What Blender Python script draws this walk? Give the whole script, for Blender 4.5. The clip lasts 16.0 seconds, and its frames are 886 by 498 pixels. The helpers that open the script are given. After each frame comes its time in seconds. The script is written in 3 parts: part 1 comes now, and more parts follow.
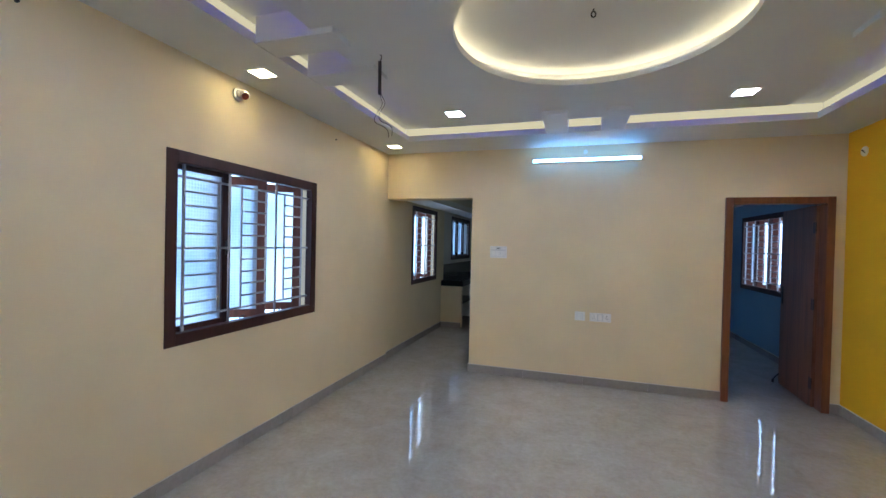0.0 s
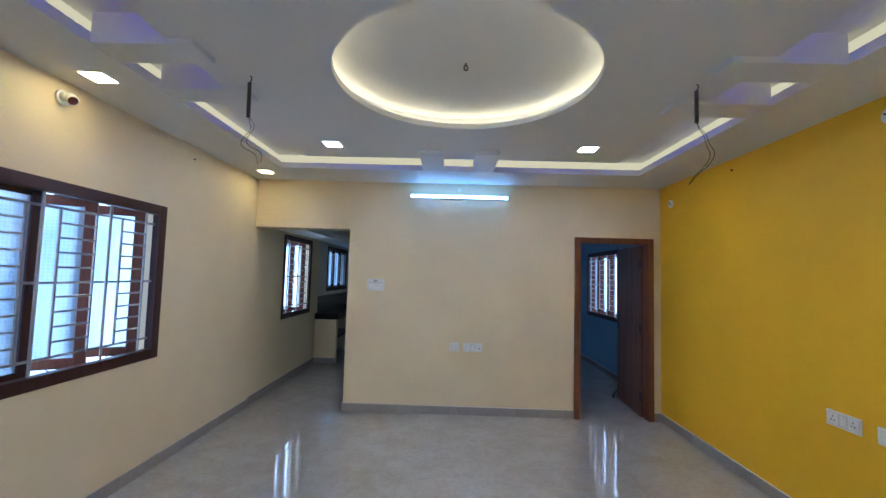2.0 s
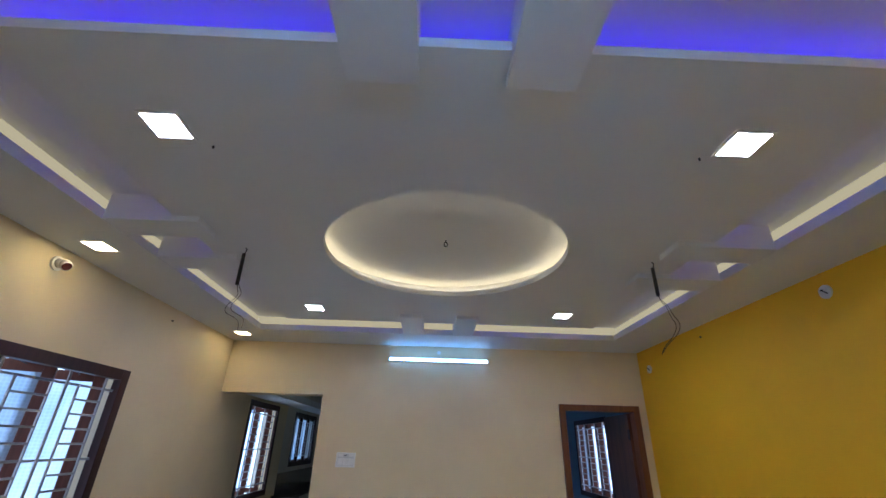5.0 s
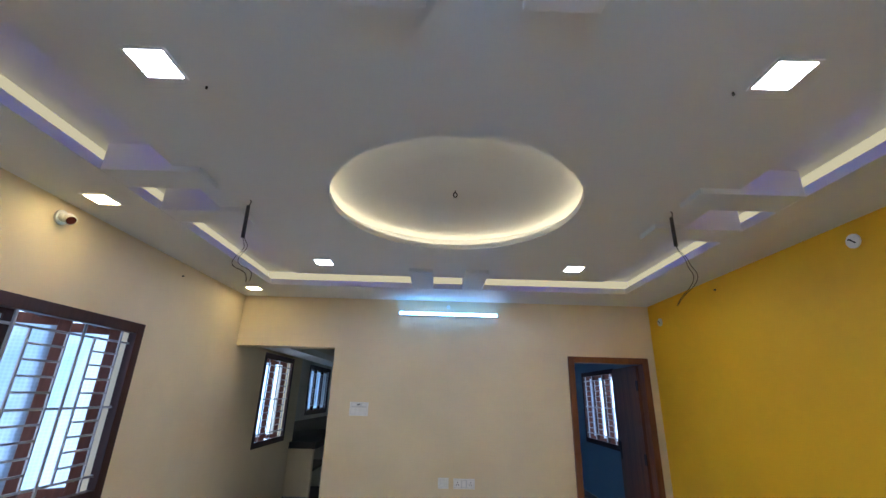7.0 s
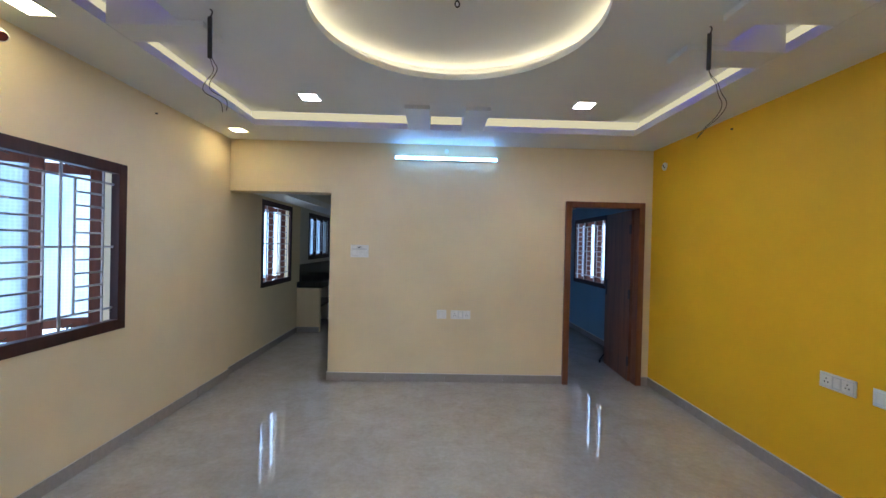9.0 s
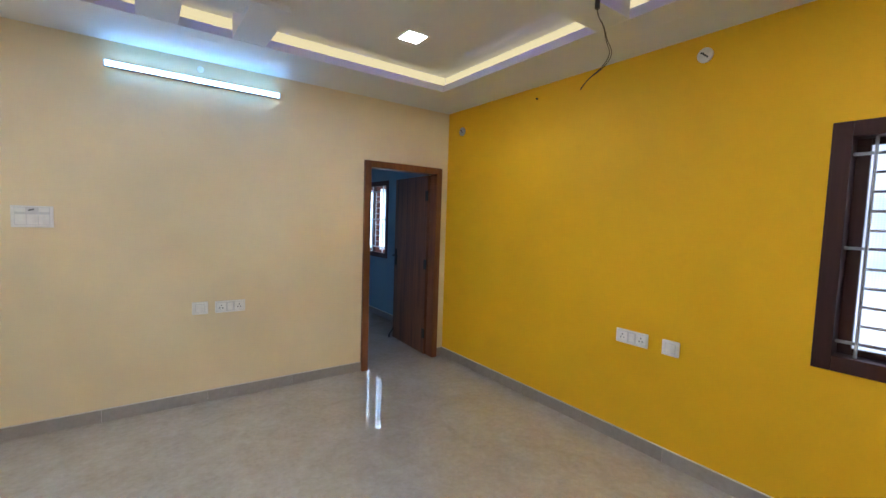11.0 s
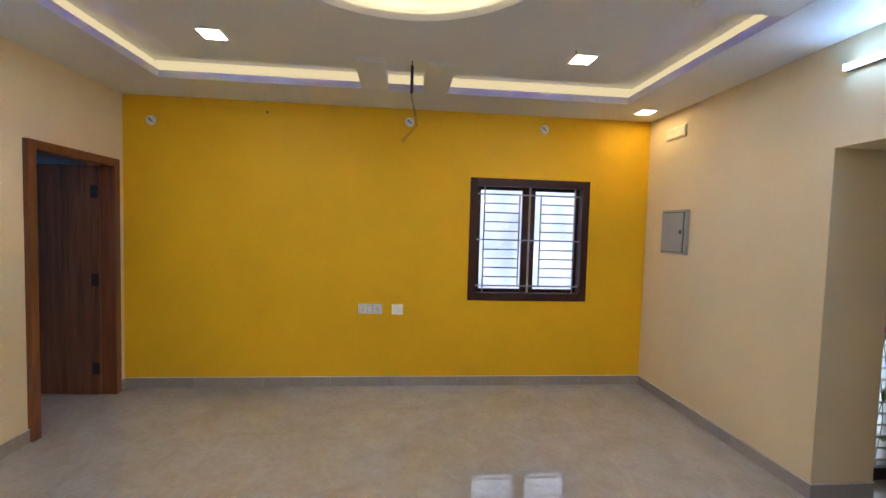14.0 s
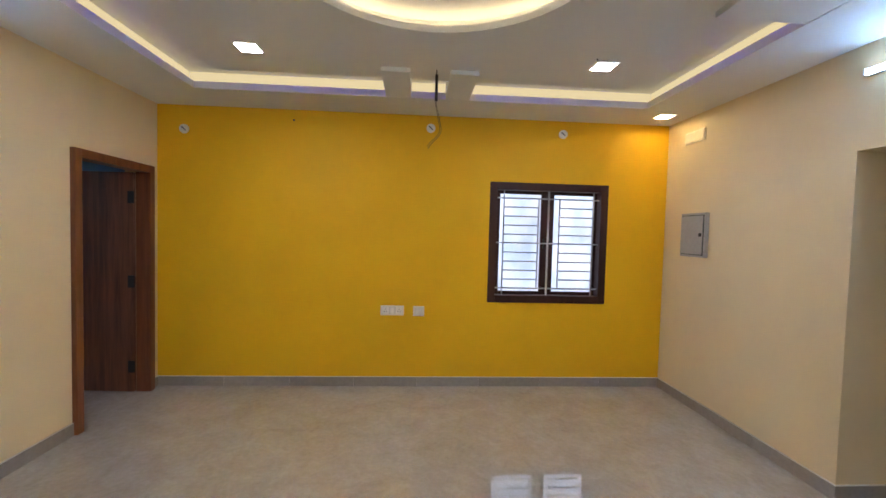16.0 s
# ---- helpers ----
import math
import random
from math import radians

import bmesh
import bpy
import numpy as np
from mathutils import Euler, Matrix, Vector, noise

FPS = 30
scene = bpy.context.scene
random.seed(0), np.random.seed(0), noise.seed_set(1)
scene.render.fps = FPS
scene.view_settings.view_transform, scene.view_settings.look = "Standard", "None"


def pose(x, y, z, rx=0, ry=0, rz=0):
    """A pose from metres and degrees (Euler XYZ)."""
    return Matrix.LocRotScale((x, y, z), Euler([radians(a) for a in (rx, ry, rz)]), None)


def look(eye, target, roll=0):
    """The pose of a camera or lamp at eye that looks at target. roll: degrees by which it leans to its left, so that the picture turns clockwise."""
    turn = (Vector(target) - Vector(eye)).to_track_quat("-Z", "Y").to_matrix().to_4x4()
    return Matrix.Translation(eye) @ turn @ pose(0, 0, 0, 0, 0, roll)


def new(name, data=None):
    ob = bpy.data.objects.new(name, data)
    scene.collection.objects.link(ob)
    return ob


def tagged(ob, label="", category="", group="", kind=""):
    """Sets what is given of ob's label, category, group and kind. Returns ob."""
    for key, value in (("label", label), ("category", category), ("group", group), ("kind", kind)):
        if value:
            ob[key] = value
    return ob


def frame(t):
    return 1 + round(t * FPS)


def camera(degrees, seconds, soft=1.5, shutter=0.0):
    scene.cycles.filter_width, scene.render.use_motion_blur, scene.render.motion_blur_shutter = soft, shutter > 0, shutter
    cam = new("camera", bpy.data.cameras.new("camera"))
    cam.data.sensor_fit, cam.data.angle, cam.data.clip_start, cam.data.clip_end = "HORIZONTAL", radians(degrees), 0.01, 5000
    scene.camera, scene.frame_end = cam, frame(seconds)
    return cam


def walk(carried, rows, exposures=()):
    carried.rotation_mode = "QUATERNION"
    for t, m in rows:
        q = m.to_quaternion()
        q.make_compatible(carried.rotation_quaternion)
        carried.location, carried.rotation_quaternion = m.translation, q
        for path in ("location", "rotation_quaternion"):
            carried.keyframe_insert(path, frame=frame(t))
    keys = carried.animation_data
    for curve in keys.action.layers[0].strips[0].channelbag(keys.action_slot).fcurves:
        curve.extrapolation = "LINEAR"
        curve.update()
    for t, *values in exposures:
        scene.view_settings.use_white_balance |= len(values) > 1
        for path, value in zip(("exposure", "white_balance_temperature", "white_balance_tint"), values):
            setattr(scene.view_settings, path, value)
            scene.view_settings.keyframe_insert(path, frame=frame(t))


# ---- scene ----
cam = camera(93.5, 16.0)
PATH = [
    (0, (0.372, 0.249, 1.539), (-0.228, 2.157, 1.514), 1.3),
    (0.5, (0.386, 0.302, 1.538), (-0.066, 2.25, 1.508), 1.3),
    (1, (0.385, 0.311, 1.54), (0.106, 2.291, 1.515), 1.3),
    (1.5, (0.375, 0.316, 1.536), (0.244, 2.311, 1.557), 1.5),
    (2, (0.377, 0.282, 1.581), (0.342, 2.277, 1.709), 1.6),
    (2.5, (0.374, 0.245, 1.612), (0.384, 2.223, 1.908), 1.6),
    (3, (0.375, 0.217, 1.624), (0.405, 2.16, 2.1), 1.7),
    (3.5, (0.368, 0.21, 1.627), (0.411, 2.104, 2.266), 1.6),
    (4, (0.367, 0.207, 1.623), (0.414, 2.053, 2.392), 1.6),
    (4.2, (0.365, 0.21, 1.623), (0.413, 2.039, 2.431), 1.6),
    (6.3, (0.369, 0.254, 1.613), (0.389, 2.057, 2.479), 1.6),
    (6.5, (0.366, 0.271, 1.613), (0.383, 2.097, 2.43), 1.6),
    (7, (0.364, 0.306, 1.612), (0.371, 2.192, 2.277), 1.6),
    (7.5, (0.367, 0.337, 1.597), (0.367, 2.28, 2.071), 1.5),
    (8, (0.368, 0.369, 1.564), (0.364, 2.35, 1.837), 1.4),
    (8.2, (0.368, 0.384, 1.547), (0.364, 2.374, 1.745), 1.4),
    (10.3, (0.224, 0.98, 1.533), (0.819, 2.883, 1.375), 1.7),
    (10.5, (0.195, 1.124, 1.53), (0.95, 2.969, 1.375), 1.8),
    (11, (0.096, 1.422, 1.522), (1.263, 3.04, 1.383), 1.9),
    (11.5, (-0.017, 1.664, 1.544), (1.556, 2.894, 1.429), 2.0),
    (12, (-0.144, 1.928, 1.532), (1.695, 2.709, 1.43), 1.9),
    (12.5, (-0.409, 2.16, 1.545), (1.553, 2.537, 1.448), 1.8),
    (13, (-0.74, 2.344, 1.569), (1.256, 2.428, 1.476), 1.7),
    (13.5, (-1.048, 2.469, 1.56), (0.948, 2.381, 1.464), 1.7),
    (14, (-1.208, 2.626, 1.545), (0.781, 2.441, 1.448), 1.6),
    (14.5, (-1.269, 2.72, 1.534), (0.717, 2.497, 1.439), 1.6),
    (15, (-1.301, 2.718, 1.551), (0.684, 2.491, 1.456), 1.5),
    (15.5, (-1.295, 2.713, 1.549), (0.694, 2.522, 1.461), 1.5),
    (16, (-1.287, 2.719, 1.54), (0.707, 2.59, 1.459), 1.5),
]
walk(cam, [(t, look(eye, target, roll)) for t, eye, target, roll in PATH],
     exposures=[(0.0, 0.66, 5460, 13), (1.0, 0.60, 5150, 13), (1.6, 0.62, 5150, 13), (2.5, 0.72, 5200, 13), (3.2, 0.56, 5280, 14), (4.0, 0.20, 5450, 16), (6.3, 0.15, 5480, 17), (7.0, 0.50, 5480, 15),
                (7.6, 0.64, 5450, 14), (8.2, 0.64, 5440, 14), (10.5, 0.92, 5950, 11), (11.0, 0.95, 6030, 12), (12.0, 0.96, 5850, 15), (12.5, 1.0, 4950, 13), (13.2, 0.96, 5330, 13), (14.0, 0.84, 6330, 17), (16.0, 0.83, 6450, 17)])

# ---- world and light ----
world = bpy.data.worlds.new("sky")
scene.world = world
world.use_nodes = True
wn = world.node_tree
sky = wn.nodes.new("ShaderNodeTexSky")
sky.sky_type, sky.sun_disc = "NISHITA", False
sky.sun_elevation, sky.sun_rotation = radians(50), radians(200)
wn.nodes["Background"].inputs["Strength"].default_value = 0.15
wn.links.new(sky.outputs["Color"], wn.nodes["Background"].inputs["Color"])

WARM, WARM_WHITE, COOL, BLUE = (1.0, 0.78, 0.34), (0.98, 0.99, 1.0), (0.21, 0.52, 1.0), (0.06, 0.02, 1.0)
DAY = (0.74, 0.87, 1.0)
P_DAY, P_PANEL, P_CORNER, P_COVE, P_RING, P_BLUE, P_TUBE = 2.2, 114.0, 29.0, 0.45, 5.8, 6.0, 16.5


# ---- materials ----
def nodes_of(name):
    m = bpy.data.materials.new(name)
    m.use_nodes = True
    nt = m.node_tree
    return m, nt, nt.nodes["Principled BSDF"]


def noise_node(nt, scale, detail=4.0, rough=0.55, stretch=None):
    tc = nt.nodes.new("ShaderNodeTexCoord")
    nz = nt.nodes.new("ShaderNodeTexNoise")
    nz.inputs["Scale"].default_value, nz.inputs["Detail"].default_value, nz.inputs["Roughness"].default_value = scale, detail, rough
    src = tc.outputs["Object"]
    if stretch:
        mp = nt.nodes.new("ShaderNodeMapping")
        mp.inputs["Scale"].default_value = stretch
        nt.links.new(src, mp.inputs["Vector"])
        src = mp.outputs["Vector"]
    nt.links.new(src, nz.inputs["Vector"])
    return nz


def ramp_node(nt, src, stops):
    r = nt.nodes.new("ShaderNodeValToRGB")
    el = r.color_ramp.elements
    while len(el) < len(stops):
        el.new(0.5)
    for e, (p, c) in zip(el, stops):
        e.position, e.color = p, (*c, 1)
    nt.links.new(src, r.inputs["Fac"])
    return r


def bump_from(nt, bsdf, src, strength, distance):
    b = nt.nodes.new("ShaderNodeBump")
    b.inputs["Strength"].default_value, b.inputs["Distance"].default_value = strength, distance
    nt.links.new(src, b.inputs["Height"])
    nt.links.new(b.outputs["Normal"], bsdf.inputs["Normal"])
    return b


def mixed(c, k):
    return tuple(min(1.0, v * k) for v in c)


def paint(name, colour, rough=0.55, var=0.05, bump=0.12, spec=0.4):
    """Rolled wall paint: faint patches and a fine roller stipple."""
    m, nt, b = nodes_of(name)
    big = noise_node(nt, 1.3, 3.0)
    r = ramp_node(nt, big.outputs["Fac"], [(0.3, mixed(colour, 1 - var)), (0.7, mixed(colour, 1 + var))])
    nt.links.new(r.outputs["Color"], b.inputs["Base Color"])
    b.inputs["Roughness"].default_value = rough
    b.inputs["Specular IOR Level"].default_value = spec
    fine = noise_node(nt, 160.0, 3.0)
    bump_from(nt, b, fine.outputs["Fac"], bump, 0.002)
    return m


def plain(name, colour, rough=0.4, metal=0.0, spec=0.5):
    m, nt, b = nodes_of(name)
    nz = noise_node(nt, 30.0, 3.0)
    r = ramp_node(nt, nz.outputs["Fac"], [(0.3, mixed(colour, 0.93)), (0.7, mixed(colour, 1.05))])
    nt.links.new(r.outputs["Color"], b.inputs["Base Color"])
    b.inputs["Roughness"].default_value, b.inputs["Metallic"].default_value = rough, metal
    b.inputs["Specular IOR Level"].default_value = spec
    return m


def wood(name, dark, light, rough=0.4, stretch=(14, 14, 0.7)):
    m, nt, b = nodes_of(name)
    g = noise_node(nt, 2.0, 6.0, 0.6, stretch)
    f = noise_node(nt, 9.0, 5.0, 0.6, stretch)
    mx = nt.nodes.new("ShaderNodeMath")
    mx.operation = "MULTIPLY_ADD"
    mx.inputs[1].default_value = 0.35
    nt.links.new(f.outputs["Fac"], mx.inputs[0])
    nt.links.new(g.outputs["Fac"], mx.inputs[2])
    r = ramp_node(nt, mx.outputs[0], [(0.45, dark), (0.85, light)])
    nt.links.new(r.outputs["Color"], b.inputs["Base Color"])
    b.inputs["Roughness"].default_value = rough
    bump_from(nt, b, f.outputs["Fac"], 0.12, 0.001)
    return m


def glow(name, colour, strength):
    m = bpy.data.materials.new(name)
    m.use_nodes = True
    nt = m.node_tree
    nt.nodes.remove(nt.nodes["Principled BSDF"])
    e = nt.nodes.new("ShaderNodeEmission")
    e.inputs["Color"].default_value = (*colour, 1)
    e.inputs["Strength"].default_value = strength
    nt.links.new(e.outputs[0], nt.nodes["Material Output"].inputs["Surface"])
    return m


def hazy_glow(name, colour, strength, shade, scale):
    """Overcast daylight with soft drifting patches of cloud."""
    m = glow(name, colour, strength)
    nt = m.node_tree
    e = nt.nodes["Emission"]
    n = noise_node(nt, scale, 3.0, 0.5)
    r = ramp_node(nt, n.outputs["Fac"], [(0.38, tuple(a * b for a, b in zip(colour, shade))), (0.60, colour)])
    nt.links.new(r.outputs["Color"], e.inputs["Color"])
    return m


def polished_floor():
    """Polished vitrified tile: grey-beige marbling with soft clouds and a faint waviness."""
    m, nt, b = nodes_of("polished_floor")
    warp = noise_node(nt, 1.6, 5.0, 0.6)
    a = noise_node(nt, 4.5, 9.0, 0.7)
    a.inputs["Distortion"].default_value = 0.6
    c = noise_node(nt, 26.0, 8.0, 0.7)
    c.inputs["Distortion"].default_value = 0.4
    m1 = nt.nodes.new("ShaderNodeMath")
    m1.operation = "MULTIPLY_ADD"
    m1.inputs[1].default_value = 0.8
    nt.links.new(c.outputs["Fac"], m1.inputs[0])
    nt.links.new(a.outputs["Fac"], m1.inputs[2])
    half = nt.nodes.new("ShaderNodeMath")
    half.operation = "MULTIPLY"
    half.inputs[1].default_value = 1 / 1.8
    nt.links.new(m1.outputs[0], half.inputs[0])
    r = ramp_node(nt, half.outputs[0], [(0.38, FLOOR_DARK), (0.5, FLOOR_MID), (0.63, FLOOR_LIGHT)])
    tint = ramp_node(nt, warp.outputs["Fac"], [(0.35, (0.92, 0.89, 0.85)), (0.65, (1.0, 1.0, 1.0))])
    mx = nt.nodes.new("ShaderNodeMix")
    mx.data_type, mx.blend_type = "RGBA", "MULTIPLY"
    mx.inputs["Factor"].default_value = 0.8
    nt.links.new(r.outputs["Color"], mx.inputs["A"])
    nt.links.new(tint.outputs["Color"], mx.inputs["B"])
    nt.links.new(mx.outputs["Result"], b.inputs["Base Color"])
    rr = ramp_node(nt, c.outputs["Fac"], [(0.3, (0.0, 0.0, 0.0)), (0.75, (0.006, 0.006, 0.006))])
    nt.links.new(rr.outputs["Color"], b.inputs["Roughness"])
    b.inputs["IOR"].default_value = 2.3
    wave = noise_node(nt, 5.0, 2.0, 0.5)
    bump_from(nt, b, wave.outputs["Fac"], 0.09, 0.004)
    return m


def frosted(name, tint, scale):
    """Figured, obscure window glass: a pressed dot pattern in a tinted pane."""
    m, nt, b = nodes_of(name)
    b.inputs["Transmission Weight"].default_value = 1.0
    b.inputs["Roughness"].default_value = 0.35
    b.inputs["IOR"].default_value = 1.3
    tc = nt.nodes.new("ShaderNodeTexCoord")
    v = nt.nodes.new("ShaderNodeTexVoronoi")
    v.inputs["Scale"].default_value = scale
    v.inputs["Randomness"].default_value = 0.1
    nt.links.new(tc.outputs["Object"], v.inputs["Vector"])
    # Soft bluish patches put into the tint imitate uneven daylight behind the pane.
    cloud = noise_node(nt, 3.4, 4.0, 0.6, (1.0, 1.0, 0.6))
    dots = ramp_node(nt, v.outputs["Distance"], [(0.25, mixed(tint, 0.86)), (0.6, mixed(tint, 1.10))])
    haze = ramp_node(nt, cloud.outputs["Fac"], [(0.36, (0.60, 0.71, 0.80)), (0.60, (1.0, 1.0, 1.0))])
    mx = nt.nodes.new("ShaderNodeMix")
    mx.data_type, mx.blend_type = "RGBA", "MULTIPLY"
    mx.inputs["Factor"].default_value = 1.0
    nt.links.new(dots.outputs["Color"], mx.inputs["A"])
    nt.links.new(haze.outputs["Color"], mx.inputs["B"])
    nt.links.new(mx.outputs["Result"], b.inputs["Base Color"])
    bump_from(nt, b, v.outputs["Distance"], 0.6, 0.004)
    return m


FLOOR_DARK, FLOOR_MID, FLOOR_LIGHT = (0.356, 0.328, 0.296), (0.405, 0.380, 0.350), (0.458, 0.438, 0.412)
CREAM = paint("cream_wall_paint", (0.745, 0.614, 0.382))
YELLOW = paint("yellow_wall_paint", (0.80, 0.455, 0.006), rough=0.6, spec=0.3)
BEDROOM_BLUE = paint("blue_wall_paint", (0.20, 0.315, 0.435))
KITCHEN_PAINT = paint("kitchen_wall_paint", (0.66, 0.62, 0.52))
CEIL = paint("ceiling_white", (0.74, 0.74, 0.72), rough=0.7, var=0.02)
FLOOR = polished_floor()
SKIRT = plain("grey_skirting_tile", (0.33, 0.300, 0.272), rough=0.2)
rnd = SKIRT.node_tree.nodes.new("ShaderNodeObjectInfo")
tone = ramp_node(SKIRT.node_tree, rnd.outputs["Random"], [(0.0, (0.90, 0.89, 0.88)), (1.0, (1.06, 1.06, 1.07))])
blend = SKIRT.node_tree.nodes.new("ShaderNodeMix")
blend.data_type, blend.blend_type = "RGBA", "MULTIPLY"
blend.inputs["Factor"].default_value = 1.0
shade = SKIRT.node_tree.nodes["Principled BSDF"].inputs["Base Color"]
SKIRT.node_tree.links.new(shade.links[0].from_socket, blend.inputs["A"])
SKIRT.node_tree.links.new(tone.outputs["Color"], blend.inputs["B"])
SKIRT.node_tree.links.new(blend.outputs["Result"], shade)
DOOR_WOOD = wood("door_leaf_wood", (0.085, 0.030, 0.014), (0.24, 0.088, 0.038), rough=0.38)
FRAME_WOOD = wood("door_frame_wood", (0.11, 0.034, 0.012), (0.21, 0.069, 0.024), rough=0.4)
WIN_WOOD = wood("window_frame_wood", (0.030, 0.011, 0.010), (0.052, 0.018, 0.015), rough=0.42)
WIN_WOOD.node_tree.nodes["Principled BSDF"].inputs["Specular IOR Level"].default_value = 0.3
SASH_WOOD = wood("window_sash_wood", (0.095, 0.032, 0.024), (0.165, 0.058, 0.040), rough=0.4)
BAR_PAINT = plain("grille_enamel", (0.40, 0.39, 0.41), rough=0.35)
# Same obscure glass; each tint sets how bright daylight makes that window's panes.
GLASS = frosted("obscure_glass", (0.34, 0.40, 0.46), 45.0)
GLASS_BRIGHT = frosted("bright_obscure_glass", (0.84, 0.88, 0.95), 45.0)
GLASS_PALE = frosted("pale_obscure_glass", (0.64, 0.61, 0.65), 90.0)
PLASTIC = plain("white_plastic", (0.80, 0.78, 0.74), rough=0.3)
GREY_PLASTIC = plain("pale_grey_plastic", (0.63, 0.62, 0.60), rough=0.4)
IVORY = plain("ivory_plastic", (0.74, 0.66, 0.52), rough=0.35)
BLACK = plain("black_plastic", (0.012, 0.012, 0.014), rough=0.4)
GREY_METAL = plain("grey_powder_coat", (0.35, 0.35, 0.345), rough=0.4)
FILLER = plain("pale_filler", (0.62, 0.58, 0.52), rough=0.7)
GRANITE = plain("black_granite", (0.012, 0.012, 0.015), rough=0.12)
SPLASH = plain("brown_wall_tile", (0.06, 0.05, 0.043), rough=0.2)
SOCKET_RED = plain("dark_red_bakelite", (0.075, 0.012, 0.010), rough=0.35)
COPPER = plain("wire_insulation", (0.03, 0.02, 0.015), rough=0.5)
RED = plain("red_petal", (0.55, 0.02, 0.04), rough=0.4)
PINK = plain("magenta_petal", (0.42, 0.01, 0.10), rough=0.4)
ORANGE = plain("orange_petal", (0.65, 0.13, 0.02), rough=0.4)
CREAMY = plain("pale_flower_heart", (0.75, 0.66, 0.55), rough=0.4)
LEAF_PALE = plain("pale_leaf_green", (0.16, 0.26, 0.07), rough=0.4)
LEAF = plain("leaf_green", (0.07, 0.18, 0.03), rough=0.4)
for petal in (RED, PINK, ORANGE, LEAF, LEAF_PALE, CREAMY):      # translucent glass paint
    petal.node_tree.nodes["Principled BSDF"].inputs["Transmission Weight"].default_value = 0.75
    petal.node_tree.nodes["Principled BSDF"].inputs["Roughness"].default_value = 0.6
G_PANEL = glow("panel_lamp_glow", WARM_WHITE, P_PANEL)
G_CORNER = glow("corner_lamp_glow", WARM, P_CORNER)
G_COVE = glow("cove_wall_glow", (1.0, 0.84, 0.46), P_COVE)
G_RING = glow("ring_strip_glow", (1.0, 0.80, 0.44), P_RING)
G_BLUE = glow("blue_strip_glow", BLUE, P_BLUE)
G_TUBE = glow("tube_glow", COOL, P_TUBE)
G_TUBE_SOUTH = glow("brighter_tube_glow", (0.30, 0.58, 1.0), P_TUBE * 1.9)


# ---- mesh helpers ----
def box(bm, x0, x1, y0, y1, z0, z1, bevel=0.0):
    vs = [bm.verts.new((x, y, z)) for x in (x0, x1) for y in (y0, y1) for z in (z0, z1)]
    fs = [bm.faces.new([vs[i] for i in q]) for q in ((0, 1, 3, 2), (4, 6, 7, 5), (0, 4, 5, 1), (2, 3, 7, 6), (0, 2, 6, 4), (1, 5, 7, 3))]
    if bevel:
        es = list({e for f in fs for e in f.edges})
        bmesh.ops.bevel(bm, geom=es, offset=bevel, segments=2, affect="EDGES", profile=0.5)
    return bm


def boxes(*rows, bevel=0.0):
    bm = bmesh.new()
    for r in rows:
        box(bm, *r, bevel=bevel)
    return bm


def rod(p, q, r, seg=10, bm=None):
    bm = bm or bmesh.new()
    p, q = Vector(p), Vector(q)
    m = Matrix.Translation((p + q) / 2) @ (q - p).to_track_quat("Z", "Y").to_matrix().to_4x4()
    bmesh.ops.create_cone(bm, cap_ends=True, segments=seg, radius1=r, radius2=r, depth=(q - p).length, matrix=m)
    return bm


def prism(points, z0, z1, bm=None):
    bm = bm or bmesh.new()
    lo = [bm.verts.new((x, y, z0)) for x, y in points]
    hi = [bm.verts.new((x, y, z1)) for x, y in points]
    bm.faces.new(lo[::-1]), bm.faces.new(hi)
    for i in range(len(points)):
        j = (i + 1) % len(points)
        bm.faces.new((lo[i], lo[j], hi[j], hi[i]))
    return bm


def finish(name, bm, material, smooth=False):
    bmesh.ops.recalc_face_normals(bm, faces=bm.faces)
    me = bpy.data.meshes.new(name)
    bm.to_mesh(me)
    bm.free()
    me.materials.append(material)
    if smooth:
        for p in me.polygons:
            p.use_smooth = True
    return me


def thing(name, bm, material, label, category="", kind="", group="", at=None, smooth=False):
    ob = new(name, finish(name, bm, material, smooth))
    if at is not None:
        ob.matrix_basis = at
    return tagged(ob, label, category, group, kind)


def part(name, bm, material, parent, label="", smooth=False, at=None):
    ob = new(name, finish(name, bm, material, smooth))
    ob.parent = parent
    if at is not None:
        ob.matrix_basis = at
    return tagged(ob, label)


def base(name, label, category, at, kind="", group=""):
    ob = new(name)
    ob.matrix_basis = at
    ob.empty_display_size = 0.1
    return tagged(ob, label, category, group, kind)


def wire(name, points, radius, material, parent):
    cu = bpy.data.curves.new(name, "CURVE")
    cu.dimensions, cu.bevel_depth, cu.bevel_resolution = "3D", radius, 2
    sp = cu.splines.new("NURBS")
    sp.points.add(len(points) - 1)
    for p, co in zip(sp.points, points):
        p.co = (*co, 1)
    sp.use_endpoint_u, sp.order_u = True, 3
    tmp = bpy.data.objects.new("tmp", cu)
    me = bpy.data.meshes.new_from_object(tmp)
    bpy.data.objects.remove(tmp)
    me.materials.append(material)
    ob = new(name, me)
    ob.parent = parent
    return ob


